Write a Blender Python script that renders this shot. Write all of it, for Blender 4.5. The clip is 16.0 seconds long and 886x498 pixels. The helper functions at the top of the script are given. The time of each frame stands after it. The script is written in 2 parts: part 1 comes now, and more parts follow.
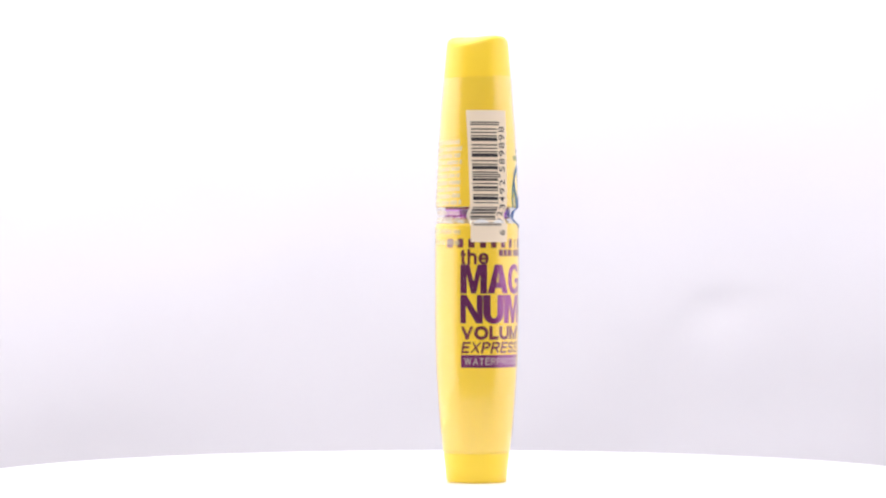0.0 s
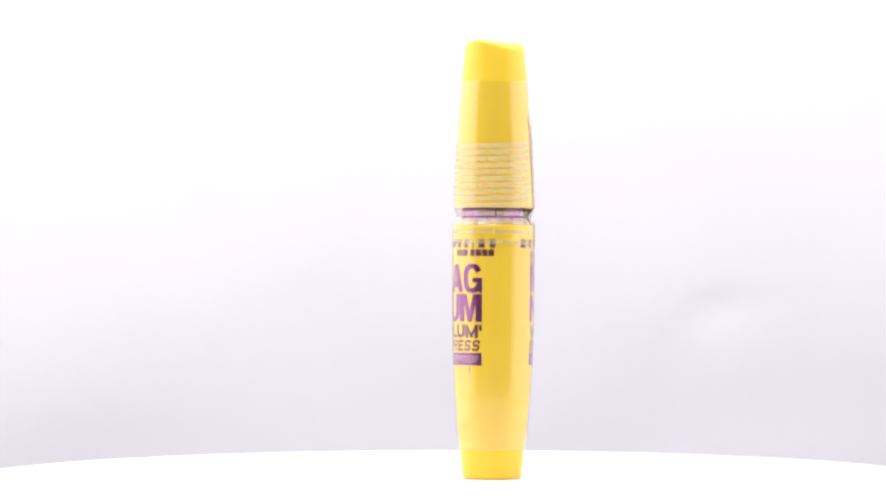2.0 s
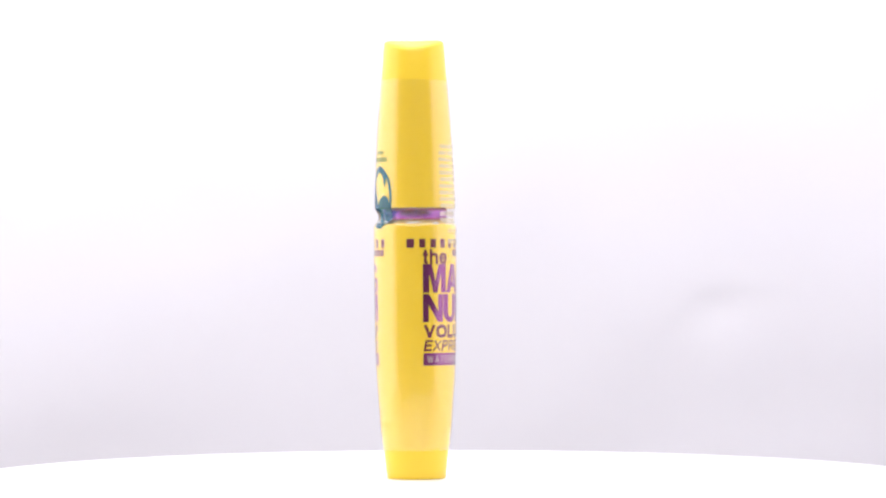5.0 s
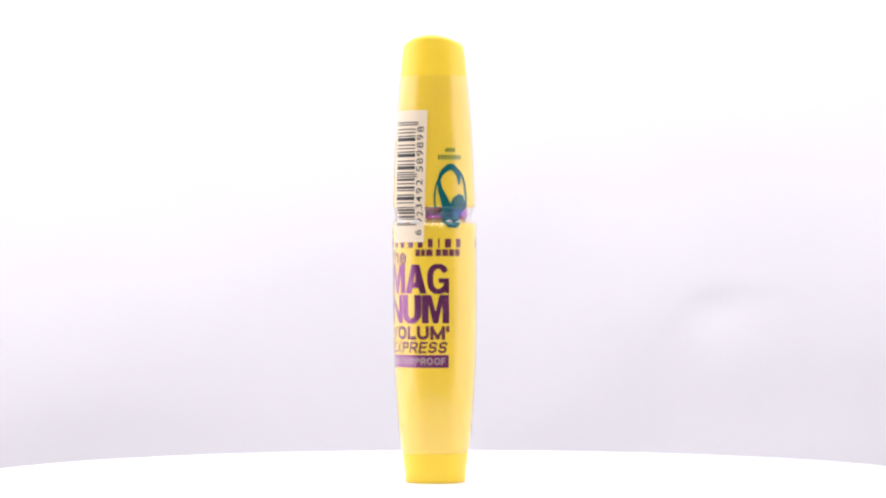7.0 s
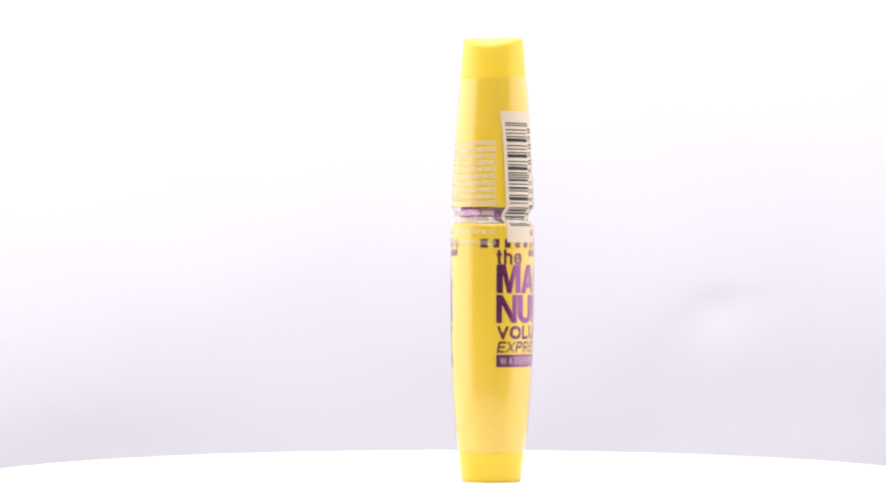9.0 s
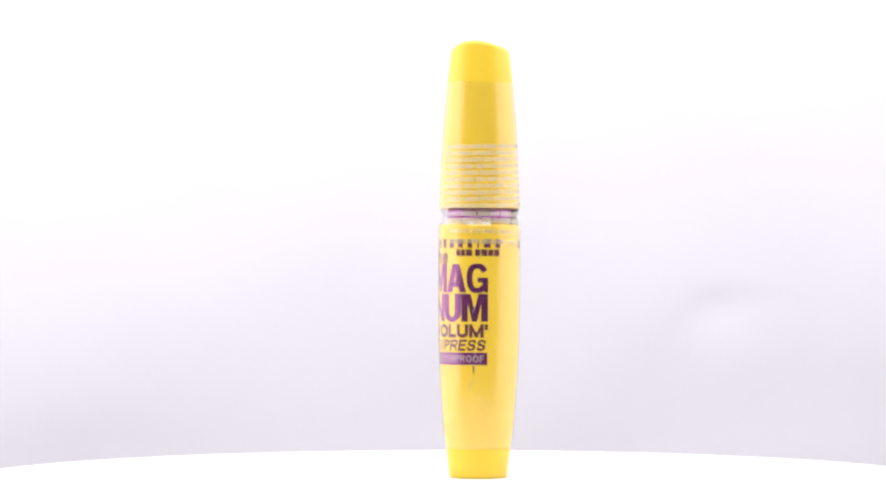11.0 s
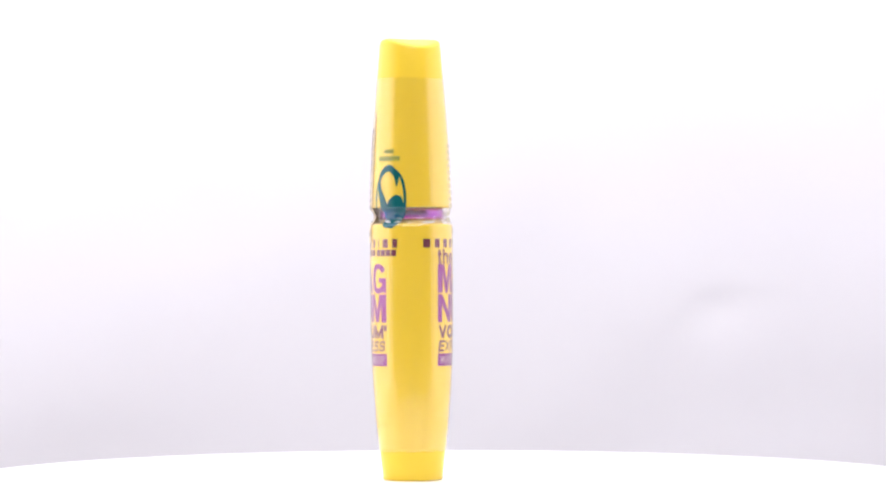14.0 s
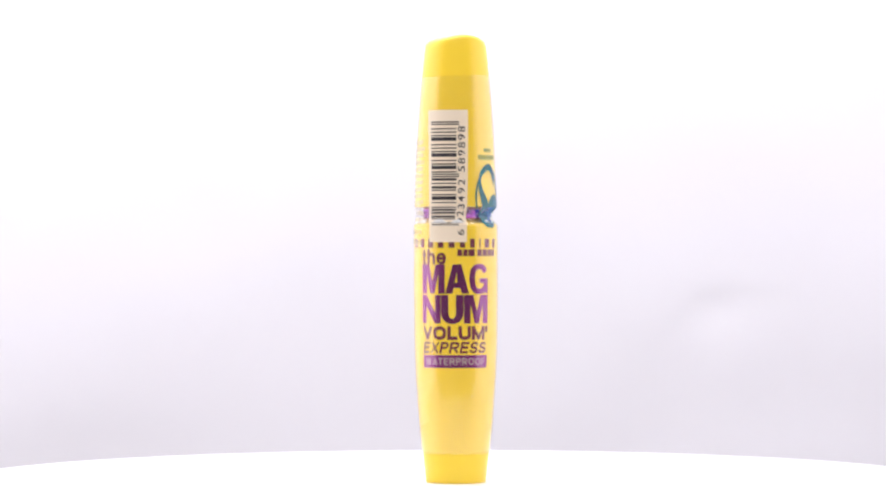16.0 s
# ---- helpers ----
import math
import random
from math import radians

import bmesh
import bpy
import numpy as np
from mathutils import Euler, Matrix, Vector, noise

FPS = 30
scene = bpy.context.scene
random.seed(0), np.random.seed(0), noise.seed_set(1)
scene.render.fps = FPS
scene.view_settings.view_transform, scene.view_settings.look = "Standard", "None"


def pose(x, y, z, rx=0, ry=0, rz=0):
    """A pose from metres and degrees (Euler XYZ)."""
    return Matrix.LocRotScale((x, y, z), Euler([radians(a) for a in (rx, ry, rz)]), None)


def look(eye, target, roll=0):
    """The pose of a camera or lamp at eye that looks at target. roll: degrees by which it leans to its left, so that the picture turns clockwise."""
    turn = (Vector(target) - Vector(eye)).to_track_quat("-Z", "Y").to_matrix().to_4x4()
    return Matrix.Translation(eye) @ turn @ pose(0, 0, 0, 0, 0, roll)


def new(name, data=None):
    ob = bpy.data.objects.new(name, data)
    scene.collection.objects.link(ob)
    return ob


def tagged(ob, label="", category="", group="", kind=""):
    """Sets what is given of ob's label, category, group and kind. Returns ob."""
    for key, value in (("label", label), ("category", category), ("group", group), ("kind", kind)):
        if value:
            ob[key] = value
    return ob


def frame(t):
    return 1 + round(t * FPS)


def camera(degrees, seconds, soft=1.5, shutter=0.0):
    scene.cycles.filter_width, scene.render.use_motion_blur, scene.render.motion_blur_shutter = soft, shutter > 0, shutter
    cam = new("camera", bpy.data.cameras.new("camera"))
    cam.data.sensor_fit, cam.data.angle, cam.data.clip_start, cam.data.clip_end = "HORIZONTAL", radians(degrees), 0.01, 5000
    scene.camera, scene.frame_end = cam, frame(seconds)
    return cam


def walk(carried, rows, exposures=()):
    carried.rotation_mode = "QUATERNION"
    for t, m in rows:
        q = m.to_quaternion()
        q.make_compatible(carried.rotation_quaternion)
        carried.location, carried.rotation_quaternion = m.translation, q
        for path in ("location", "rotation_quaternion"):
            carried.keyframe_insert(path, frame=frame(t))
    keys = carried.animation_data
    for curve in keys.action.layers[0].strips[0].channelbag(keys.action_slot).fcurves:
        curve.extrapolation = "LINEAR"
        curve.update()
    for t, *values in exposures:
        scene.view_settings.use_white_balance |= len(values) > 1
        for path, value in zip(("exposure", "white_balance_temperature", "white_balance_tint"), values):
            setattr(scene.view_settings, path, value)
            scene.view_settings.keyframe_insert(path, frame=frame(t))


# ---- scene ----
# ---- camera ----
# A fixed camera on a long lens, level with the middle of the tube.
TOP = 0.030            # height of the turntable's upper face
cam = camera(16.08, 16.0, soft=2.2)
EYE = (-0.00333, -0.8871, TOP + 0.05895)
STAND = pose(*EYE, 90.397, 0, 0)
walk(cam, [(0.0, STAND), (16.0, STAND)])

# turn of the table: 43.19 degrees a second, counter-clockwise from above
TURN0, TURN_RATE, ORBIT = 30.4, 43.19, 0.01186
LEAN = (0.41, -0.06, 0)   # the tube stands a touch out of plumb

# ---- light ----
scene.view_settings.exposure = 0.0
world = bpy.data.worlds.new("room_air")
scene.world = world
world.use_nodes = True
world.node_tree.nodes["Background"].inputs["Color"].default_value = (0.75, 0.78, 0.9, 1)
world.node_tree.nodes["Background"].inputs["Strength"].default_value = 0.05


def area_lamp(name, where, target, width, depth, power, colour):
    data = bpy.data.lights.new(name, "AREA")
    data.shape, data.size, data.size_y = "RECTANGLE", width, depth
    data.energy, data.color = power, colour
    lamp = new(name, data)
    lamp.matrix_world = look(where, target)
    return lamp


area_lamp("tent_lamp", (-0.02, 0.10, 0.515), (-0.02, 0.10, 0.0), 0.46, 0.42, 2.25, (1.0, 0.98, 0.99))
area_lamp("side_lamp", (-0.296, 0.14, 0.21), (0.0, 0.14, 0.21), 0.57, 0.40, 0.70, (1.0, 0.98, 0.99))
area_lamp("side_lamp", (0.296, 0.14, 0.21), (0.0, 0.14, 0.21), 0.57, 0.40, 0.37, (1.0, 0.98, 0.99))
# unseen fill added high in front, to brighten the tube's near side
area_lamp("front_fill_lamp", (0.0, -0.62, 0.72), (0.0, 0.0, 0.10), 0.9, 0.45, 5.1, (1.0, 0.98, 0.99))


# ---- materials ----
def material(name, colour, rough=0.5, metal=0.0, coat=0.0, vary=0.05, scale=200.0, fine=2500.0, bump=0.1, sheen=0.0,
             ior=1.5, subsurface=0.0):
    """Plain surface with variation at two scales and a fine relief."""
    m = bpy.data.materials.new(name)
    m.use_nodes = True
    nt = m.node_tree
    b = nt.nodes["Principled BSDF"]
    tex = nt.nodes.new("ShaderNodeTexCoord")
    big = nt.nodes.new("ShaderNodeTexNoise")
    small = nt.nodes.new("ShaderNodeTexNoise")
    big.inputs["Scale"].default_value, small.inputs["Scale"].default_value = scale, fine
    big.inputs["Detail"].default_value = 3
    mix = nt.nodes.new("ShaderNodeMix")
    mix.data_type = "RGBA"
    mix.inputs[6].default_value = (*[c * (1 - vary) for c in colour], 1)
    mix.inputs[7].default_value = (*[min(1, c * (1 + vary)) for c in colour], 1)
    for n in (big, small):
        nt.links.new(tex.outputs["Object"], n.inputs["Vector"])
    nt.links.new(big.outputs["Fac"], mix.inputs[0])
    nt.links.new(mix.outputs[2], b.inputs["Base Color"])
    rr = nt.nodes.new("ShaderNodeMapRange")
    rr.inputs["To Min"].default_value, rr.inputs["To Max"].default_value = rough * 0.85, min(1, rough * 1.15)
    nt.links.new(small.outputs["Fac"], rr.inputs["Value"])
    nt.links.new(rr.outputs[0], b.inputs["Roughness"])
    if bump:
        bp = nt.nodes.new("ShaderNodeBump")
        bp.inputs["Strength"].default_value, bp.inputs["Distance"].default_value = bump, 0.0002
        nt.links.new(small.outputs["Fac"], bp.inputs["Height"])
        nt.links.new(bp.outputs[0], b.inputs["Normal"])
    b.inputs["Metallic"].default_value = metal
    b.inputs["Coat Weight"].default_value = coat
    b.inputs["Coat Roughness"].default_value = 0.18
    b.inputs["Sheen Weight"].default_value = sheen
    b.inputs["IOR"].default_value = ior
    if subsurface:
        b.inputs["Subsurface Weight"].default_value = subsurface
        b.inputs["Subsurface Radius"].default_value = (0.002, 0.0015, 0.0005)
    return m


def film_material(name, tint, body, dye=(1, 1, 1), shine=0.08):
    """Clear film: lets light through, with gloss by Fresnel and creases in its relief; body adds ink, dye tints what shows through."""
    m = bpy.data.materials.new(name)
    m.use_nodes = True
    nt = m.node_tree
    nt.nodes.remove(nt.nodes["Principled BSDF"])
    out = nt.nodes["Material Output"]
    clear, gloss, ink = (nt.nodes.new("ShaderNodeBsdf" + k) for k in ("Transparent", "Glossy", "Diffuse"))
    gloss.inputs["Roughness"].default_value = 0.06
    ink.inputs["Color"].default_value = (*tint, 1)
    clear.inputs["Color"].default_value = (*dye, 1)
    edge = nt.nodes.new("ShaderNodeLayerWeight")
    edge.inputs["Blend"].default_value = 0.5
    power = nt.nodes.new("ShaderNodeMath")
    power.operation, power.inputs[1].default_value = "POWER", 4.0
    fres = nt.nodes.new("ShaderNodeMath")
    fres.operation, fres.inputs[1].default_value, fres.inputs[2].default_value = "MULTIPLY_ADD", 0.5, shine
    nt.links.new(edge.outputs["Facing"], power.inputs[0])
    nt.links.new(power.outputs[0], fres.inputs[0])
    tex = nt.nodes.new("ShaderNodeTexCoord")
    noise_a = nt.nodes.new("ShaderNodeTexNoise")
    noise_a.inputs["Scale"].default_value, noise_a.inputs["Detail"].default_value = 160, 4
    bp = nt.nodes.new("ShaderNodeBump")
    bp.inputs["Strength"].default_value, bp.inputs["Distance"].default_value = 0.1, 0.0003
    nt.links.new(tex.outputs["Object"], noise_a.inputs["Vector"])
    nt.links.new(noise_a.outputs["Fac"], bp.inputs["Height"])
    for n in (gloss, edge):
        nt.links.new(bp.outputs[0], n.inputs["Normal"])
    back = nt.nodes.new("ShaderNodeBsdfTranslucent")
    back.inputs["Color"].default_value = (*tint, 1)
    both = nt.nodes.new("ShaderNodeMixShader")
    both.inputs[0].default_value = 0.3
    nt.links.new(ink.outputs[0], both.inputs[1])
    nt.links.new(back.outputs[0], both.inputs[2])
    base = nt.nodes.new("ShaderNodeMixShader")
    base.inputs[0].default_value = body
    nt.links.new(clear.outputs[0], base.inputs[1])
    nt.links.new(both.outputs[0], base.inputs[2])
    top = nt.nodes.new("ShaderNodeMixShader")
    nt.links.new(fres.outputs[0], top.inputs[0])
    nt.links.new(base.outputs[0], top.inputs[1])
    nt.links.new(gloss.outputs[0], top.inputs[2])
    nt.links.new(top.outputs[0], out.inputs["Surface"])
    return m


YELLOW = material("yellow_plastic", (0.95, 0.65, 0.04), rough=0.36, vary=0.03, scale=90, bump=0.02, coat=0.12)
YELLOW_PLUG = material("yellow_plug_plastic", (0.92, 0.64, 0.04), rough=0.34, vary=0.03, scale=90, bump=0.03)
NECK = material("cream_neck_plastic", (0.72, 0.52, 0.16), rough=0.25, vary=0.05, bump=0.02)
PURPLE = material("purple_foil", (0.28, 0.045, 0.23), rough=0.3, metal=0.8, vary=0.08, scale=300, bump=0.05)
PURPLE_FINE = material("thin_purple_print", (0.20, 0.04, 0.085), rough=0.38, metal=0.5, vary=0.08, scale=300, bump=0.05)
PURPLE_RING = material("purple_collar_metal", (0.42, 0.10, 0.48), rough=0.22, metal=0.8, vary=0.06, bump=0.02)
PINK = material("pale_pink_print", (0.54, 0.36, 0.40), rough=0.4, vary=0.05)
PAPER = material("cream_label_paper", (0.90, 0.76, 0.585), rough=0.45, vary=0.03, scale=300, bump=0.05)
BLACK_INK = material("black_ink", (0.025, 0.02, 0.025), rough=0.4, vary=0.2, bump=0.0)
CREAM_INK = film_material("cream_film_ink", (0.97, 0.90, 0.66), 0.66)
# less opaque ink for the print lines below the gap
CREAM_FAINT = film_material("faint_cream_film_ink", (0.97, 0.90, 0.66), 0.38)
TEAL = film_material("teal_film_ink", (0.015, 0.28, 0.29), 0.5, (0.08, 0.2, 0.85), 0.08)
TEAL_FINE = film_material("thin_teal_film_ink", (0.03, 0.2, 0.18), 0.34, (0.6, 0.75, 0.7), 0.05)
FILM = film_material("clear_shrink_film", (0.95, 0.92, 0.9), 0.025)
# thin paper lets some light through
nodes, links = PAPER.node_tree.nodes, PAPER.node_tree.links
glow_through, paper_mix = nodes.new("ShaderNodeBsdfTranslucent"), nodes.new("ShaderNodeMixShader")
glow_through.inputs["Color"].default_value = (0.86, 0.79, 0.66, 1)
paper_mix.inputs[0].default_value = 0.15
links.new(nodes["Principled BSDF"].outputs[0], paper_mix.inputs[1])
links.new(glow_through.outputs[0], paper_mix.inputs[2])
links.new(paper_mix.outputs[0], nodes["Material Output"].inputs["Surface"])
CREASE = film_material("creased_film", (1, 1, 1), 0.45)
# near-opaque white: the painted glint of the pinched film
GLINT = film_material("pinched_film_glint", (1, 1, 1), 0.9)
WHITE_DISC = material("white_turntable_plastic", (0.88, 0.88, 0.88), rough=0.35, vary=0.02, scale=30, bump=0.03)
GREY_BASE = material("white_base_plastic", (0.75, 0.75, 0.75), rough=0.5, vary=0.03)
CLOTH = material("lavender_white_cloth", (0.775, 0.765, 0.82), rough=0.9, vary=0.012, scale=18, fine=1400, bump=0.06, sheen=0.1)
TENT = material("white_tent_cloth", (0.84, 0.83, 0.86), rough=0.9, vary=0.02, scale=12, fine=1500, bump=0.1)
ROOM = material("dim_room_paint", (0.16, 0.15, 0.15), rough=0.8, vary=0.1, scale=3, fine=150)
TABLE = material("dark_table_wood", (0.10, 0.08, 0.07), rough=0.5, vary=0.25, scale=14, fine=300)


# ---- mesh helpers ----
def part(name, bm, mat, parent=None, label="", smooth=True):
    """Links a bmesh as one mesh object under a thing or a part."""
    me = bpy.data.meshes.new(name)
    for f in bm.faces:
        f.smooth = smooth
    bm.to_mesh(me)
    bm.free()
    me.materials.append(mat)
    ob = new(name, me)
    ob.parent = parent
    return tagged(ob, label)


def box(x0, x1, y0, y1, z0, z1, bevel=0.0):
    bm = bmesh.new()
    bmesh.ops.create_cube(bm, size=1)
    for v in bm.verts:
        v.co = ((x0 + x1) / 2 + v.co.x * (x1 - x0), (y0 + y1) / 2 + v.co.y * (y1 - y0), (z0 + z1) / 2 + v.co.z * (z1 - z0))
    if bevel:
        bmesh.ops.bevel(bm, geom=bm.edges[:], offset=bevel, segments=2, affect="EDGES")
    return bm


def lathe(profile, steps=128, shape=None):
    """Turns (radius, height) pairs round z; shape(radius, height, angle) may move a point."""
    bm = bmesh.new()
    rings = []
    for r, z in profile:
        ring = []
        for i in range(steps):
            a = 2 * math.pi * i / steps
            rr, zz = shape(r, z, a) if shape else (r, z)
            ring.append(bm.verts.new((rr * math.sin(a), -rr * math.cos(a), zz)))
        rings.append(ring)
    for lo, hi in zip(rings, rings[1:]):
        for i in range(steps):
            j = (i + 1) % steps
            bm.faces.new((lo[i], lo[j], hi[j], hi[i]))
    return bm, rings


def spline(points, z):
    """Smooth radius at height z through (height, radius) pairs."""
    zs = [p[0] for p in points]
    z = min(max(z, zs[0]), zs[-1])
    i = max(1, min(len(zs) - 1, next(k for k in range(1, len(zs)) if z <= zs[k])))
    (z0, r0), (z1, r1) = points[i - 1], points[i]

    def slope(k):
        a, b = points[max(0, k - 1)], points[min(len(points) - 1, k + 1)]
        return (b[1] - a[1]) / (b[0] - a[0])
    h, t = z1 - z0, (z - z0) / (z1 - z0)
    return (r0 * (2 * t**3 - 3 * t**2 + 1) + h * slope(i - 1) * (t**3 - 2 * t**2 + t)
            + r1 * (3 * t**2 - 2 * t**3) + h * slope(i) * (t**3 - t**2))


# ---- the light tent and the room ----
def setting(name, bm, mat, label, smooth=False):
    return tagged(part(name, bm, mat, None, label, smooth), kind="structure", category=name.split("_")[0])


setting("floor", box(-1.3, 1.3, -1.9, 0.9, -0.06, -0.002), TABLE, "dark wooden table surface under the tent")
setting("wall_left", box(-0.31, -0.30, -0.22, 0.47, 0.0, 0.53), TENT, "white cloth side wall of the tent")
setting("wall_right", box(0.30, 0.31, -0.22, 0.47, 0.0, 0.53), TENT, "white cloth side wall of the tent")
setting("ceiling_tent", box(-0.31, 0.31, -0.22, 0.47, 0.53, 0.54), TENT, "white cloth top of the photo tent")
setting("floor_tent", box(-0.299, 0.299, -0.22, 0.01, -0.0015, 0.0015), TENT, "white cloth sheet on the floor of the tent")
setting("wall_behind", box(-1.3, 1.3, -2.0, -1.9, -0.06, 1.7), ROOM, "dim grey room wall")
setting("wall_far", box(-1.3, 1.3, 0.9, 1.0, -0.06, 1.7), ROOM, "dim grey room wall")
setting("wall_west", box(-1.4, -1.3, -2.0, 1.0, -0.06, 1.7), ROOM, "dim grey room wall")
setting("wall_east", box(1.3, 1.4, -2.0, 1.0, -0.06, 1.7), ROOM, "dim grey room wall")
setting("ceiling", box(-1.4, 1.4, -2.0, 1.0, 1.7, 1.8), ROOM, "dim grey room ceiling")


def build_backdrop():
    """Hanging cloth with soft folds; its hem rests on the table."""
    bm = bmesh.new()
    nx, nz, back = 150, 130, 0.43
    grid = []
    for i in range(nz + 1):
        s = i / nz * 0.53
        row = []
        for j in range(nx + 1):
            x = -0.298 + 0.596 * j / nx
            y, z = back, min(s - 0.001, 0.528)
            d = 0.0035 * noise.noise((x * 7, z * 5, 1.3)) + 0.0012 * noise.noise((x * 18, z * 14, 4.0))
            # a round soft bulge, and the crease that curls over it and runs down beside it
            ex, ez = x - 0.1165, z - 0.0495
            rho, turn = math.hypot(ex, ez), math.degrees(math.atan2(ez, ex)) % 360
            d -= 0.0003 * math.exp(-(rho / 0.021) ** 3)
            d += (0.0011 * math.exp(-((turn - 105) / 32) ** 2) + 0.0008 * math.exp(-((turn - 185) / 45) ** 2)) * math.exp(-((rho - 0.024) / (0.007 if rho > 0.024 else 0.014)) ** 2)
            row.append(bm.verts.new((x, y + d * min(1, z / 0.03), z)))
        grid.append(row)
    for a, b in zip(grid, grid[1:]):
        for j in range(nx):
            bm.faces.new((a[j], a[j + 1], b[j + 1], b[j]))
    ob = part("backdrop", bm, CLOTH, None, "pale lavender white cloth backdrop with soft folds")
    solid = ob.modifiers.new("thickness", "SOLIDIFY")
    solid.thickness, solid.offset = 0.001, 1
    return tagged(ob, kind="structure", category="backdrop")


build_backdrop()


# ---- the turntable ----
def build_turntable():
    thing = tagged(new("turntable"), "round glossy white display turntable under the tube", "turntable")
    r = 0.1455
    bm, rings = lathe([(0.0, 0.018), (r - 0.004, 0.018), (r, 0.0205), (r, 0.0275), (r - 0.0008, 0.0293), (r - 0.0025, TOP), (0.0, TOP)], 192)
    bmesh.ops.remove_doubles(bm, verts=bm.verts[:], dist=1e-7)
    disc = part("disc", bm, WHITE_DISC, thing, "white disc with a rounded rim")
    disc.data.set_sharp_from_angle(angle=radians(40))
    bm, rings = lathe([(0.0, 0.002), (0.118, 0.002), (0.12, 0.004), (0.115, 0.0175), (0.0, 0.0175)], 96)
    bmesh.ops.remove_doubles(bm, verts=bm.verts[:], dist=1e-7)
    base = part("base", bm, GREY_BASE, thing)
    base.data.set_sharp_from_angle(angle=radians(40))
    return thing


turntable = build_turntable()

# ---- the mascara tube ----
# all in millimetres here, from the foot of the tube
MM = 0.001
BODY = [(0.0, 8.35), (4.0, 8.75), (8.1, 9.2), (16.1, 10.05), (23.9, 10.65), (31.7, 11.15), (40.0, 11.42), (47.1, 11.52), (60.0, 11.58), (72.6, 11.55)]
CAP = [(76.7, 11.36), (82.0, 11.15), (95.7, 10.55), (109.3, 9.58), (121.6, 8.58), (127.0, 8.15)]
CAP_TURN = radians(20)   # where the wavy top is highest


def tube_radius(z):
    return spline(BODY, z) if z <= 72.6 else spline(CAP, z)


def film_radius(z, a):
    """The film lies on the tube and sags, creased, over the gap under the cap."""
    if z <= 71.6 or z >= 76.7:
        edge = 0.14 + 0.2 * math.exp(-((z - 13) / 4.5) ** 2)   # stands off a little above the foot
        return tube_radius(z) + edge
    t = (z - 71.6) / 5.1
    hollow = math.sin(math.pi * t) ** 1.2
    depth = 1.25 + 0.55 * math.cos(a - radians(62)) + 0.45 * noise.noise((4 * math.sin(a), 4 * math.cos(a), 0.3)) \
        + 0.42 * noise.noise((11 * math.sin(a), 11 * math.cos(a), z * 0.8))
    return 11.6 * (1 - t) + 11.4 * t + 0.1 - hollow * depth


def at(a, r, z):
    return (r * MM * math.sin(a), -r * MM * math.cos(a), z * MM)


def wrap(bm, turn, lift, on_film=False, reference=None, step_u=0.8, step_v=1.0):
    """Bends a flat drawing (x across, y up the tube, in mm) round the tube at the given turn in degrees."""
    us, vs = [v.co.x for v in bm.verts], [v.co.y for v in bm.verts]
    for lo, hi, step, axis in ((min(us), max(us), step_u, (1, 0, 0)), (min(vs), max(vs), step_v, (0, 1, 0))):
        c = lo + step
        while c < hi - 1e-4:
            bmesh.ops.bisect_plane(bm, geom=bm.verts[:] + bm.edges[:] + bm.faces[:], plane_co=[c * k for k in axis], plane_no=axis, dist=1e-5)
            c += step
    for v in bm.verts:
        u, z, up = v.co.x, v.co.y, v.co.z
        a = radians(turn) + u / (reference or tube_radius(z))
        r = film_radius(z, a) if on_film else tube_radius(z)
        v.co = at(a, r + lift + up, z)
    return bm


def rects(cells):
    """Flat rectangles (x0, x1, y0, y1)."""
    bm = bmesh.new()
    for x0, x1, y0, y1 in cells:
        bm.faces.new([bm.verts.new(p) for p in ((x0, y0, 0), (x1, y0, 0), (x1, y1, 0), (x0, y1, 0))])
    return bm


def word(body, x0, x1, y0, y1, weight, turned=False):
    """Flat mesh of a word in the built-in font, fitted into a rectangle."""
    data = bpy.data.curves.new("word", "FONT")
    data.body, data.size, data.offset = body, 1.0, weight
    data.resolution_u = 4
    ob = new("word", data)
    me = bpy.data.meshes.new_from_object(ob.evaluated_get(bpy.context.evaluated_depsgraph_get()))
    bpy.data.objects.remove(ob)
    bpy.data.curves.remove(data)
    bm = bmesh.new()
    bm.from_mesh(me)
    bpy.data.meshes.remove(me)
    bmesh.ops.remove_doubles(bm, verts=bm.verts[:], dist=1e-5)
    if turned:
        for v in bm.verts:
            v.co.x, v.co.y = -v.co.y, v.co.x
    xs, ys = [v.co.x for v in bm.verts], [v.co.y for v in bm.verts]
    for v in bm.verts:
        v.co.x = x0 + (v.co.x - min(xs)) / (max(xs) - min(xs)) * (x1 - x0)
        v.co.y = y0 + (v.co.y - min(ys)) / (max(ys) - min(ys)) * (y1 - y0)
        v.co.z = 0
    return bm


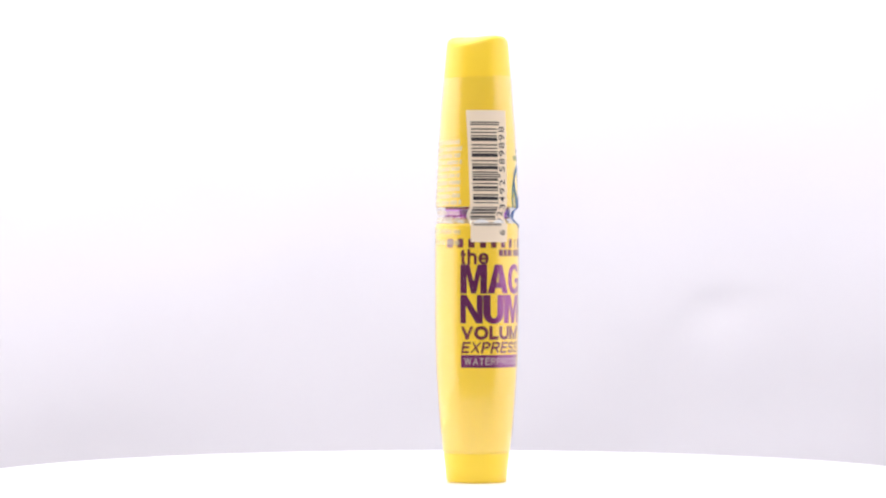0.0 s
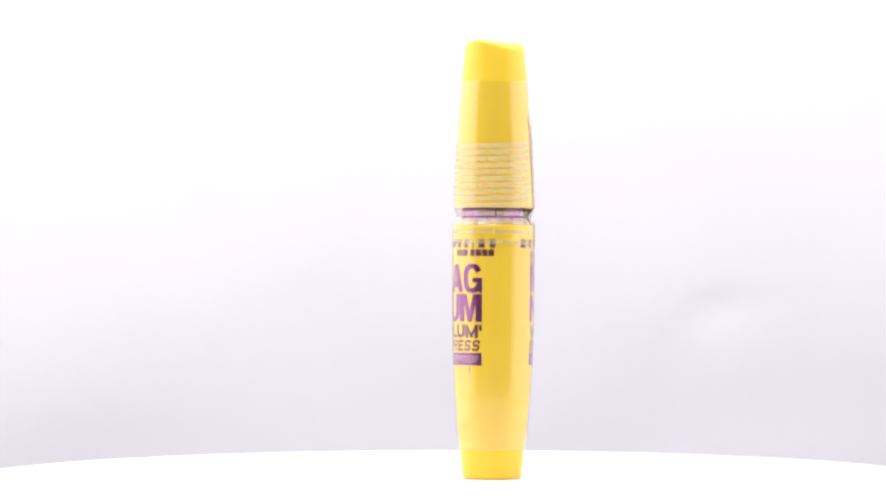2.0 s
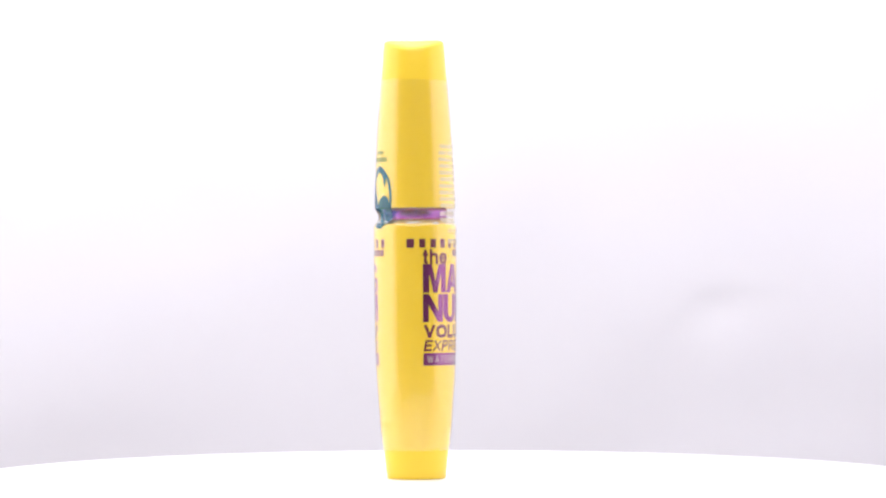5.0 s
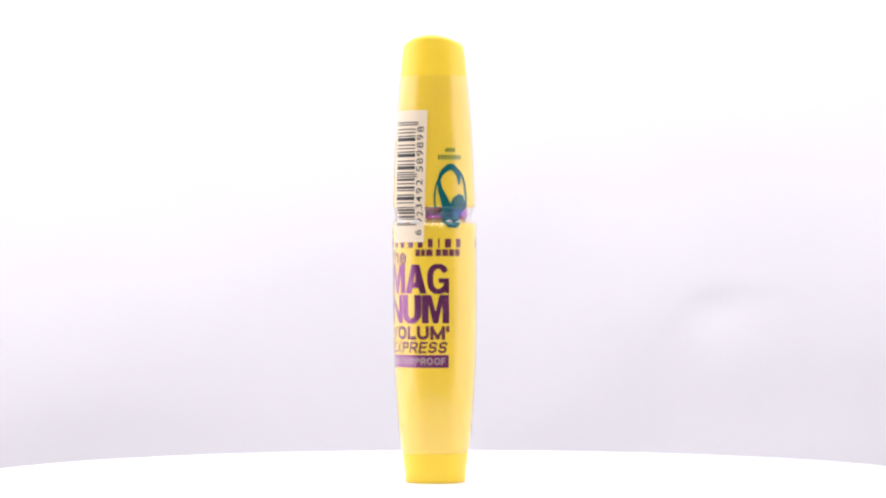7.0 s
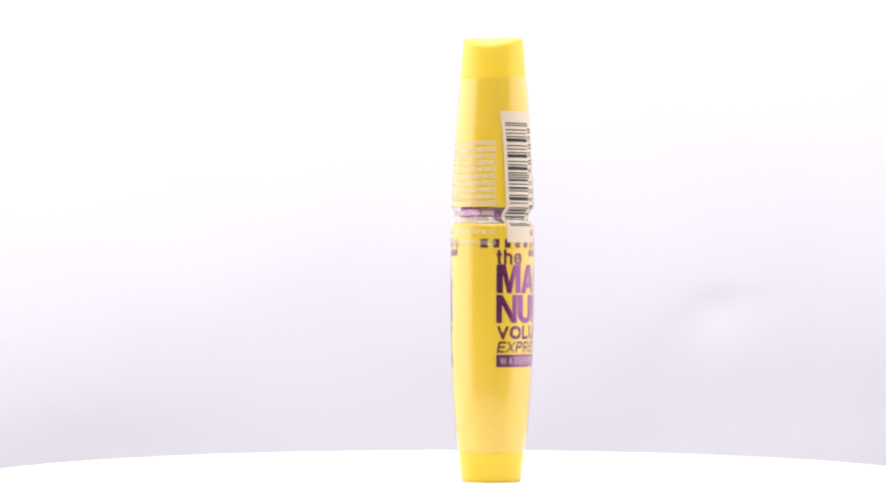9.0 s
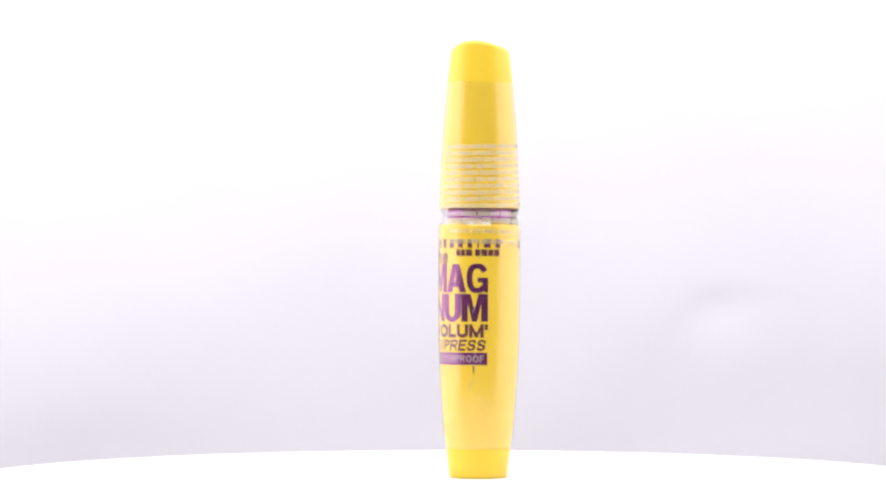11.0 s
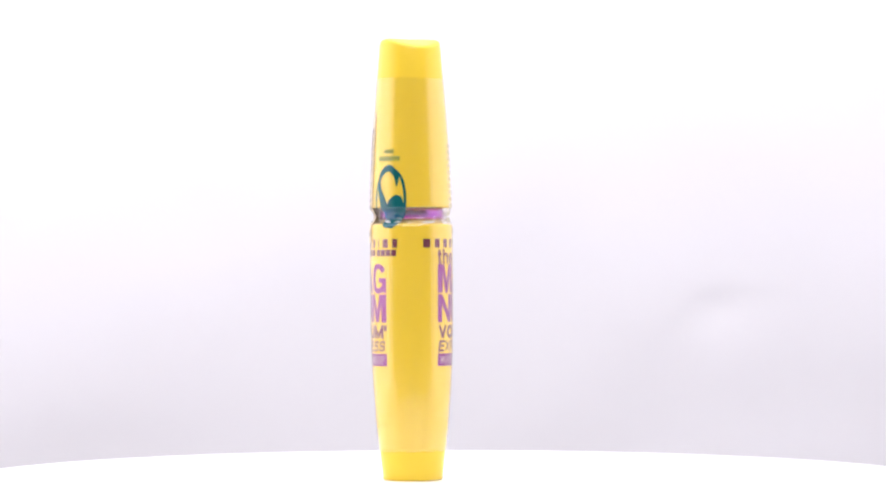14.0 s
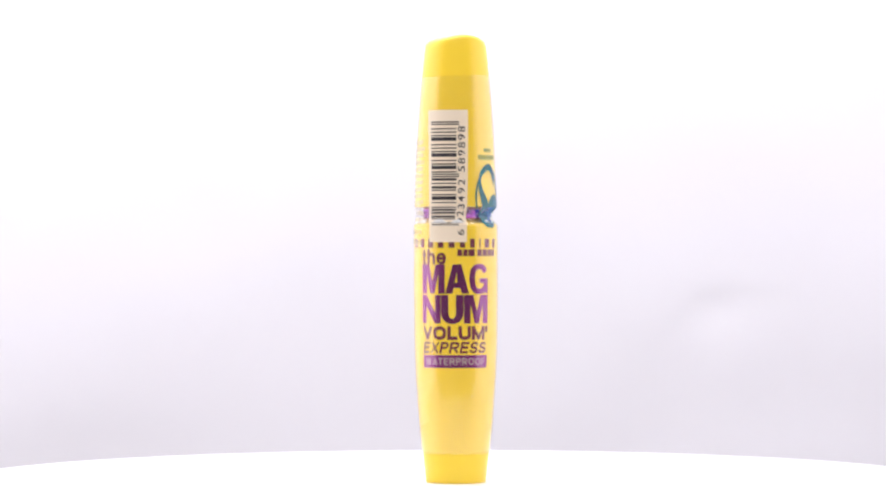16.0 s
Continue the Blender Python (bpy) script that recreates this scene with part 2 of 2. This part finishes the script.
def heavy(letters, x0, x1, y0, y1, gap=0.02):
    """Heavy condensed capitals drawn as outlines in a unit box each, set side by side."""
    def ring(points):
        return [[a[0], b[0], b[1], a[1]] for a, b in zip(points, points[1:])]
    arc_u = [((0, 1), (0.335, 1))] + [((0.5 - 0.5 * math.cos(k * math.pi / 12), 0.36 - 0.38 * math.sin(k * math.pi / 12)),
                                      (0.5 - 0.165 * math.cos(k * math.pi / 12), 0.36 - 0.19 * math.sin(k * math.pi / 12))) for k in range(13)] + [((1, 1), (0.665, 1))]
    arc_g = []
    for k in range(25):
        a = radians(28 + k * (322 - 28) / 24)
        c, q = math.cos(a), math.sin(a)
        sup = lambda v: math.copysign(abs(v) ** 0.8, v)
        arc_g.append(((0.5 + 0.5 * sup(c), 0.5 + 0.52 * sup(q)), (0.5 + 0.23 * sup(c), 0.5 + 0.34 * sup(q))))
    half_a = [(0, 0), (0.32, 1), (0.5, 1), (0.5, 0.74), (0.40, 0.38), (0.5, 0.38), (0.5, 0.19), (0.36, 0.19), (0.30, 0)]
    shapes = {
        "M": [[(0, 0), (0, 1), (0.35, 1), (0.5, 0.42), (0.65, 1), (1, 1), (1, 0), (0.75, 0), (0.75, 0.66), (0.59, 0), (0.41, 0), (0.25, 0.66), (0.25, 0)]],
        "N": [[(0, 0), (0, 1), (0.28, 1), (0.74, 0.38), (0.74, 1), (1, 1), (1, 0), (0.72, 0), (0.26, 0.62), (0.26, 0)]],
        "A": [half_a, [(1 - x, y) for x, y in half_a]],
        "U": ring(arc_u),
        "G": ring(arc_g) + [[(0.52, 0.52), (1, 0.52), (1, 0.0), (0.84, 0.0), (0.82, 0.2), (0.74, 0.2), (0.74, 0.36), (0.52, 0.36)]],
    }
    bm = bmesh.new()
    breadth = [{"M": 1.22, "A": 1.08, "G": 1.0}.get(c, 1.0) for c in letters]
    unit = (x1 - x0) / (sum(breadth) + gap * (len(letters) - 1))
    x = x0
    for letter, b in zip(letters, breadth):
        last = len(shapes[letter]) - 1
        for q, shape in enumerate(shapes[letter]):
            up = 0.008 if letter == "G" and q == last else 0
            bm.faces.new([bm.verts.new((x + px * b * unit, y0 + py * (y1 - y0), up)) for px, py in shape])
        x += (b + gap) * unit
    bmesh.ops.triangulate(bm, faces=bm.faces[:])
    return bm


def arc(cx, cy, rx, ry, a0, a1, n=12):
    """Points of an ellipse's arc, slightly squared."""
    out = []
    for k in range(n + 1):
        a = radians(a0 + (a1 - a0) * k / n)
        c, q = math.cos(a), math.sin(a)
        out.append((cx + rx * math.copysign(abs(c) ** 0.88, c), cy + ry * math.copysign(abs(q) ** 0.88, q)))
    return out


BOWL = [(0, 1), (0.55, 1)] + arc(0.55, 0.74, 0.45, 0.26, 85, -85, 8) + [(0.55, 0.48), (0, 0.48)]
CURL = arc(0.5, 0.75, 0.48, 0.25, 20, 250, 12) + arc(0.5, 0.255, 0.5, 0.255, 75, -160, 12)
# breadth, then the centre lines of the strokes in a unit box
GROTESQUE = {
    "V": (0.98, [[(0, 1), (0.5, 0)], [(0.5, 0), (1, 1)]]),
    "O": (1.12, [arc(0.5, 0.5, 0.5, 0.5, 90, 452, 28)]),
    "L": (0.80, [[(0, 1), (0, 0)], [(0, 0), (1, 0)]]),
    "U": (1.00, [[(0, 1), (0, 0.36)] + arc(0.5, 0.36, 0.5, 0.36, 180, 360, 12) + [(1, 1)]]),
    "M": (1.18, [[(0, 0), (0, 1)], [(0, 1), (0.5, 0)], [(0.5, 0), (1, 1)], [(1, 1), (1, 0)]]),
    "'": (0.26, [[(0.6, 1), (0.4, 0.74)]]),
    "E": (0.88, [[(0, 1), (0, 0)], [(0, 1), (1, 1)], [(0, 0.52), (0.9, 0.52)], [(0, 0), (1, 0)]]),
    "X": (0.96, [[(0.02, 1), (0.98, 0)], [(0, 0), (1, 1)]]),
    "P": (0.90, [[(0, 0), (0, 1)], BOWL]),
    "R": (0.98, [[(0, 0), (0, 1)], BOWL, [(0.55, 0.48), (1, 0)]]),
    "S": (0.92, [CURL]),
    "W": (1.40, [[(0, 1), (0.26, 0)], [(0.26, 0), (0.5, 1)], [(0.5, 1), (0.74, 0)], [(0.74, 0), (1, 1)]]),
    "A": (1.02, [[(0, 0), (0.5, 1)], [(0.5, 1), (1, 0)], [(0.2, 0.3), (0.8, 0.3)]]),
    "T": (0.86, [[(0, 1), (1, 1)], [(0.5, 1), (0.5, 0)]]),
    "F": (0.82, [[(0, 1), (0, 0)], [(0, 1), (1, 1)], [(0, 0.5), (0.88, 0.5)]]),
    "t": (0.48, [[(0.42, 0.95), (0.42, 0.14)] + arc(0.8, 0.14, 0.38, 0.14, 180, 270, 6), [(0, 0.68), (1, 0.68)]]),
    "h": (0.80, [[(0, 1), (0, 0)], [(0, 0.42)] + arc(0.5, 0.42, 0.5, 0.28, 180, 0, 10) + [(1, 0)]]),
    "e": (0.86, [[(0, 0.37), (1, 0.37)], arc(0.5, 0.35, 0.5, 0.35, 3, 325, 24)]),
}


def lettered(body, x0, x1, y0, y1, weight, gap, shear=0.0):
    """A word in plain upright strokes of one weight (mm); crossing strokes lie a hair above one another."""
    bm = bmesh.new()
    half, tall = weight / 2, y1 - y0
    unit = (x1 - x0 - gap * (len(body) - 1) - shear * tall) / sum(GROTESQUE[c][0] for c in body)
    x = x0
    for c in body:
        wide = GROTESQUE[c][0] * unit
        for k, line in enumerate(GROTESQUE[c][1]):
            pts = [Vector((half + px * max(0.01, wide - weight), half + py * (tall - weight))) for px, py in line]
            pts[0] += (pts[0] - pts[1]).normalized() * half * 0.98
            pts[-1] += (pts[-1] - pts[-2]).normalized() * half * 0.98
            edge = []
            for q, p in enumerate(pts):
                way = (pts[min(len(pts) - 1, q + 1)] - pts[max(0, q - 1)]).normalized()
                side = Vector((way.y, -way.x)) * half
                pair = []
                for v in (p - side, p + side):
                    vy = min(max(v.y, 0), tall)
                    pair.append(bm.verts.new((x + min(max(v.x, 0), wide) + shear * vy, y0 + vy, 0.006 * k)))
                edge.append(pair)
            for a, b in zip(edge, edge[1:]):
                bm.faces.new((a[0], a[1], b[1], b[0]))
        x += wide + gap
    bmesh.ops.triangulate(bm, faces=bm.faces[:])
    return bm


def face_up(bm):
    """Turns a drawing's faces outwards from the tube's axis."""
    bmesh.ops.recalc_face_normals(bm, faces=bm.faces[:])
    for f in bm.faces:
        c = f.calc_center_median()
        if f.normal.x * c.x + f.normal.y * c.y < 0:
            f.normal_flip()
    return bm


def build_bottle(thing):
    prof = []
    z = 8.2
    while z < 71.0:
        prof.append((tube_radius(z) * MM, z * MM))
        z += 1.2
    prof += [(11.55 * MM, 71.2 * MM), (11.45 * MM, 71.7 * MM), (11.15 * MM, 72.05 * MM), (10.7 * MM, 72.2 * MM), (8.0 * MM, 72.2 * MM)]
    bm, rings = lathe([(6 * MM, 8.2 * MM)] + prof)
    bottle = part("bottle", bm, YELLOW, thing, "glossy yellow barrel with purple foil lettering")
    # foot plug, a little narrower than the barrel
    bm, rings = lathe([(0.0, 0.25 * MM), (7.4 * MM, 0.25 * MM), (7.5 * MM, 0.0), (7.95 * MM, 0.0), (8.25 * MM, 0.15 * MM), (8.38 * MM, 0.5 * MM), (8.73 * MM, 4.0 * MM),
                       (9.20 * MM, 8.1 * MM), (9.20 * MM, 8.19 * MM), (6.0 * MM, 8.19 * MM)])
    bmesh.ops.remove_doubles(bm, verts=bm.verts[:], dist=1e-7)
    part("foot_plug", bm, YELLOW_PLUG, thing, "matt yellow foot plug")
    bm, rings = lathe([(8.8 * MM, 72.21 * MM), (8.8 * MM, 72.9 * MM), (8.4 * MM, 73.1 * MM), (8.4 * MM, 73.3 * MM), (6 * MM, 73.3 * MM)], 96)
    part("neck", bm, NECK, thing, "cream plastic neck")
    bm, rings = lathe([(6 * MM, 73.32 * MM), (8.9 * MM, 73.32 * MM), (9.15 * MM, 73.55 * MM), (9.15 * MM, 75.7 * MM), (9.0 * MM, 76.4 * MM), (8.7 * MM, 77.0 * MM)], 96)
    part("collar", bm, PURPLE_RING, thing, "shiny purple metal collar")
    return bottle


def build_cap(thing):
    """Tapered cap with a saddle-shaped top and a rounded rim."""
    base = [(10.4, 77.1), (10.9, 76.65), (11.2, 76.7), (11.33, 77.0)] + [(tube_radius(z), z) for z in np.linspace(77.7, 120.6, 40)]
    top_r = tube_radius(122.2)
    rim = [(top_r, 121.7), (top_r - 0.07, 122.2), (top_r - 0.22, 122.6), (top_r - 0.5, 122.9), (top_r - 1.0, 123.1), (top_r - 1.8, 123.22)]
    inner = [(top_r * k, 123.26 - 0.1 * (1 - k)) for k in (0.66, 0.55, 0.38, 0.2, 0.06)]

    def saddle(r, z, a):
        zz = z / MM
        if zz > 116:
            w = min(1, (zz - 116) / 6.5)
            w = w * w * (3 - 2 * w)
            k = min(1, r / MM / top_r) ** 1.6
            zz += w * (1.2 - 2.4 * k * math.sin(a - CAP_TURN) ** 2)
        return r, zz * MM
    bm, rings = lathe([(r * MM, z * MM) for r, z in base + rim + inner], 144, saddle)
    bm.faces.new(rings[-1])
    bmesh.ops.recalc_face_normals(bm, faces=bm.faces[:])
    return part("cap", bm, YELLOW, thing, "tapered glossy yellow cap with wavy top")


def build_film(thing):
    zs = list(np.linspace(8.3, 71.1, 40)) + list(np.linspace(71.6, 76.7, 24)) + list(np.linspace(77.4, 112.8, 24))
    bm, rings = lathe([(film_radius(z, 0) * MM, z * MM) for z in zs], 256,
                      lambda r, z, a: (film_radius(z / MM, a) * MM, z + (0.35 * MM * math.sin(a + 0.6) if z > 0.110 else 0)))
    return part("shrink_film", bm, FILM, thing, "clear shrink film creased under the cap")


def build_lettering(bottle, turn):
    """One printed panel; the maker's name is drawn as plain blocks."""
    ref = 11.5
    left, right = -10.25, 10.2
    drawings = [
        (lettered("the", left, left + 7.9, 60.75, 65.0, 0.82, 0.42), PURPLE_FINE),
        (heavy("MAG", left, right, 52.75, 60.75), PURPLE),
        (heavy("NUM", left, right, 44.5, 52.35), PURPLE),
        (lettered("VOLUM'", left + 0.2, right, 39.95, 43.75, 0.98, 0.26), PURPLE_FINE),
        (lettered("EXPRESS", left + 0.1, right - 0.3, 36.25, 39.4, 0.62, 0.4, 0.2), PURPLE_FINE),
    ]
    for bm, ink in drawings:
        part("word", face_up(wrap(bm, turn, 0.03, reference=ref)), ink, bottle, "purple foil word", smooth=True)
    panel = part("print_panel", face_up(wrap(rects([(left + 0.1, right - 0.1, 32.25, 35.75)]), turn, 0.03, reference=ref)), PURPLE, bottle, "purple foil bar with pale word")
    part("word", face_up(wrap(lettered("WATERPROOF", left + 1.1, right - 1.0, 32.98, 35.0, 0.36, 0.34), turn, 0.055, reference=ref)), PINK, panel, "pale pink word")
    # maker's name: ten spaced blocks above, two short groups under it
    x = -14.9
    for w in (2.5, 2.1, 2.1, 2.0, 2.0, 1.8, 1.7, 0.8, 2.2, 1.9):
        part("print_block", face_up(wrap(rects([(x + 0.12, x + w - 0.25, 65.4, 67.85)]), turn, 0.03, reference=ref)), PURPLE_FINE, bottle)
        x += w + 1.1
    x = 0.75
    for w in (1.35, 1.2, 1.8, 0, 1.5, 1.7, 1.5, 1.55):
        if not w:
            x += 0.6
            continue
        part("print_block", face_up(wrap(rects([(x, x + w, 63.05, 64.9)]), turn, 0.03, reference=ref)), PURPLE_FINE, bottle)
        x += w + 0.26


def build_film_print(film):
    """Fine print that cannot be read, as plain small blocks, and a teal swirl emblem."""
    rnd = random.Random(7)
    # the block of fine print runs from 153 to 306 degrees; x is measured from its middle
    rows = [94.0 - 1.86 * i for i in range(10)] + [75.0, 73.2, 70.2, 67.2]
    for k, z in enumerate(rows):
        r = film_radius(z, radians(229))
        half = radians(76.5) * r
        x, cells = -half + rnd.uniform(0, 0.3), []
        if k in (0, 12, 13):
            x += half * (0.2 if k else 0.04)
        while x < half - 0.4:
            n = rnd.randint(3, 9)
            for i in range(n):
                w = rnd.uniform(0.5, 0.8)
                if x + w > half:
                    break
                cells.append((x, x + w, z - 0.66 * rnd.uniform(0.9, 1), z + 0.66 * rnd.uniform(0.88, 1)))
                x += w + 0.11
            x += 0.32
        bm = rects(cells)
        skew = 0.7 if z > 77 else -0.5 if z < 72 else 0.0   # the lines climb a little where the film has shrunk askew
        for v in bm.verts:
            v.co.y += skew * max(0, (math.degrees(v.co.x / r) + 29) / 105) ** 1.3
        part("print_line", face_up(wrap(bm, 229, 0.05, True, step_u=0.9)), CREAM_INK if z > 72 else CREAM_FAINT, film, "cream fine print")
    # emblem: a swirl of five brush strokes, each given by its line and breadth
    strokes = (
        ((-3.6, 84.2, 0.5), (-2.7, 86.6, 1.3), (-0.1, 88.3, 1.8), (1.9, 87.0, 1.7), (2.6, 85.2, 1.3), (2.5, 83.2, 0.3)),
        ((1.6, 88.2, 0.5), (3.5, 86.2, 0.75), (4.6, 83.6, 0.8), (5.15, 80.0, 0.75), (5.1, 76.5, 0.6)),
        ((-3.0, 86.4, 0.4), (-4.3, 83.5, 0.5), (-4.95, 80.0, 0.55), (-4.8, 76.8, 0.45)),
        ((-3.6, 85.0, 0.7), (-3.3, 82.2, 1.35), (-2.3, 79.6, 2.1), (-1.6, 77.4, 2.7), (-1.2, 74.6, 3.4)),
        ((3.2, 80.6, 1.6), (2.6, 78.8, 4.6), (2.0, 76.2, 5.8), (0.3, 73.8, 5.2), (-0.8, 72.5, 3.8), (-1.2, 71.7, 0.8)),
    )
    for k, line in enumerate(strokes):
        path = [Vector((0.96 * p[0], p[1] - 0.6, p[2])) for p in line]
        fine = []
        for q in range(len(path) - 1):
            a, b, c, d = path[max(0, q - 1)], path[q], path[q + 1], path[min(len(path) - 1, q + 2)]
            for t in np.linspace(0, 1, 9)[:-1]:
                fine.append(0.5 * (2 * b + (c - a) * t + (2 * a - 5 * b + 4 * c - d) * t**2 + (3 * b - a - 3 * c + d) * t**3))
        fine.append(path[-1])
        bm, edge = bmesh.new(), []
        for q, p in enumerate(fine):
            way = (fine[min(len(fine) - 1, q + 1)] - fine[max(0, q - 1)]).to_2d().normalized()
            side = Vector((way.y, -way.x)) * p.z / 2
            edge.append((bm.verts.new((p.x - side.x, p.y - side.y, 0)), bm.verts.new((p.x + side.x, p.y + side.y, 0))))
        for a, b in zip(edge, edge[1:]):
            bm.faces.new((a[0], a[1], b[1], b[0]))
        bmesh.ops.triangulate(bm, faces=bm.faces[:])
        part("emblem_stroke", face_up(wrap(bm, 52.0, 0.05 + 0.009 * k, True)), TEAL, film, "teal swirl stroke")
    part("print_block", face_up(wrap(rects([(-1.45, -0.75, 91.8, 92.9), (-0.6, 0.0, 91.8, 92.9), (0.15, 0.75, 91.8, 92.9), (0.9, 1.5, 91.8, 92.9)]), 51.5, 0.06, True)), TEAL_FINE, film)
    part("print_block", face_up(wrap(rects([(-3.5 + 0.88 * i, -2.85 + 0.88 * i, 89.7, 91.0) for i in range(8)]), 51.5, 0.06, True)), TEAL_FINE, film)


def build_sticker(thing):
    """Barcode label on the film, over cap, gap and barrel; its code is a true thirteen-digit one."""
    z0, z1, wide = 65.7, 103.4, 11.6
    right_turn = 17.3

    def shell(x0, x1, y0, y1, lift, thick=0.0):
        bm = rects([(x0, x1, y0, y1)])
        return bend(bm, lift, thick)

    def stiff(z):
        """The paper bridges the gap, a little drawn in."""
        if 71.5 < z < 76.8:
            t = (z - 71.5) / 5.3
            return 11.58 * (1 - t) + 11.36 * t - 1.3 * math.sin(math.pi * t) ** 1.3
        return tube_radius(z)

    def bend(bm, lift, thick=0.0):
        us, vs = [v.co.x for v in bm.verts], [v.co.y for v in bm.verts]
        for lo, hi, step, axis in ((min(us), max(us), 0.8, (1, 0, 0)), (min(vs), max(vs), 0.8, (0, 1, 0))):
            c = lo + step
            while c < hi - 1e-4:
                bmesh.ops.bisect_plane(bm, geom=bm.verts[:] + bm.edges[:] + bm.faces[:], plane_co=[c * k for k in axis], plane_no=axis, dist=1e-5)
                c += step
        if thick:
            top = bmesh.ops.extrude_face_region(bm, geom=bm.faces[:])["geom"]
            for v in top:
                if isinstance(v, bmesh.types.BMVert):
                    v.co.z += thick
        for v in bm.verts:
            z = v.co.y
            if z < 78.0:   # drawn up where the paper dips into the gap
                z = 71.4 + (z - 70.2) * 6.6 / 7.8 if z > 70.2 else z + 1.2
            s = min(1, max(0, (z - 66) / 37))   # the paper narrows and turns a little towards its foot
            a = radians(right_turn - 4.5 * (1 - s)) - (wide - v.co.x) * (0.91 + 0.09 * s) / stiff(z)
            v.co = at(a, stiff(z) + lift + v.co.z, z)
        return bm

    paper = part("barcode_label", bend(rects([(0, wide, z0, z1)]), 0.2, 0.1), PAPER, thing, "cream paper label with a black barcode", smooth=False)
    odd = ["0001101", "0011001", "0010011", "0111101", "0100011", "0110001", "0101111", "0111011", "0110111", "0001011"]
    flip = ["".join("10"[int(b)] for b in c) for c in odd]
    even = [c[::-1] for c in flip]
    code = "6923492589898"
    use = "OEEEOO"
    bits = "101" + "".join((odd if u == "O" else even)[int(d)] for u, d in zip(use, code[1:7])) + "01010" + "".join(flip[int(d)] for d in code[7:]) + "101"
    low, high = 70.4, 100.2
    m = (high - low) / len(bits)
    i = 0
    while i < len(bits):
        j = i
        while j < len(bits) and bits[j] == "1":
            j += 1
        if j > i:
            long = i < 3 or i > 91 or 45 <= i < 50
            part("bar", face_up(shell(1.0, 9.2 if long else 8.4, low + i * m - 0.02, low + j * m + 0.02, 0.33)), BLACK_INK, paper)
        i = max(j, i + 1)
    spots = [68.4] + [71.9 + 2.3 * k for k in range(6)] + [87.1 + 2.2 * k for k in range(6)]
    for d, z in zip(code, spots):
        part("digit", face_up(bend(word(d, 8.85, 10.8, z - 0.8, z + 0.8, 0.004, turned=True), 0.34)), BLACK_INK, paper)
    return paper


def build_tube():
    thing = tagged(new("mascara_tube"), "yellow mascara tube in clear film standing on a white turntable", "mascara")
    bottle = build_bottle(thing)
    build_cap(thing)
    film = build_film(thing)
    for turn in (-3.2, 175.8):
        build_lettering(bottle, turn)
    build_film_print(film)
    build_sticker(thing)
    # a smear of print under the bar
    bm = bmesh.new()
    bm.faces.new([bm.verts.new(p) for p in ((-0.2, 31.9, 0), (-0.1, 29.6, 0), (0.12, 29.7, 0), (0.3, 31.0, 0), (0.2, 31.9, 0))])
    part("smear", face_up(wrap(bm, 206, 0.03)), PURPLE_FINE, bottle, "small dark smear of print")
    # small scuffs in the film
    for turn, z, dx, dz in ((198, 25.5, 1.9, 2.8), (186, 20.5, 0.5, 1.1), (204, 46.6, 0.8, 2.2), (207, 33.6, 0.5, 2.6), (208.5, 31.0, -0.4, 1.4), (214, 62.0, 0.3, 1.6), (20, 24.0, 0.6, 0.5)):
        bm = bmesh.new()
        bm.faces.new([bm.verts.new(p) for p in ((0, z, 0), (dx + 0.12, z + dz, 0), (dx, z + dz + 0.1, 0), (-0.1, z + 0.12, 0))])
        part("crease", face_up(wrap(bm, turn, 0.05, True)), CREASE, film, "pale scuff in the film")
    # white slivers paint the glints where the film is pinched over the barrel's shoulder
    rnd = random.Random(11)
    for start, end, r in ((188, 214, 11.35), (216, 233, 11.4), (44, 55, 11.35), (60, 71, 11.3), (-90, -66, 11.4), (-62, -49, 11.35), (-36, -14, 11.75), (-8, 9, 11.75),
                          (100, 124, 11.4), (140, 152, 11.4)):
        bm, rows, n = bmesh.new(), [], 14
        for q in range(n + 1):
            a, u = radians(start + (end - start) * q / n), q / n
            z = 72.35 + 0.5 * noise.noise((a * 3.1, r, 0.7))
            fat = (1.0 if r > 11.5 else 0.55) * math.sin(math.pi * min(1, u * 1.05)) ** 0.6 * rnd.uniform(0.7, 1.1) if 0 < q < n else 0.03
            rows.append([bm.verts.new(at(a, r + w, z + h)) for w, h in ((-0.25, -fat * 0.2), (0, fat * 0.3), (-0.3, fat))])
        for lo, hi in zip(rows, rows[1:]):
            for k in range(2):
                bm.faces.new((lo[k], hi[k], hi[k + 1], lo[k + 1]))
        part("ridge_glint", face_up(bm), GLINT, film, "ridge of pinched film, its glint painted white")
    return thing


tube = build_tube()


# ---- what moves ----
def motions():
    """Turntable and tube turn together about the table's axis."""
    times = [i / 5 for i in range(81)]
    walk(turntable, [(t, pose(0, 0, 0, 0, 0, TURN0 + TURN_RATE * t)) for t in times])
    walk(tube, [(t, pose(0, 0, 0, 0, 0, TURN0 + TURN_RATE * t) @ pose(0, -ORBIT, TOP, *LEAN)) for t in times])


motions()
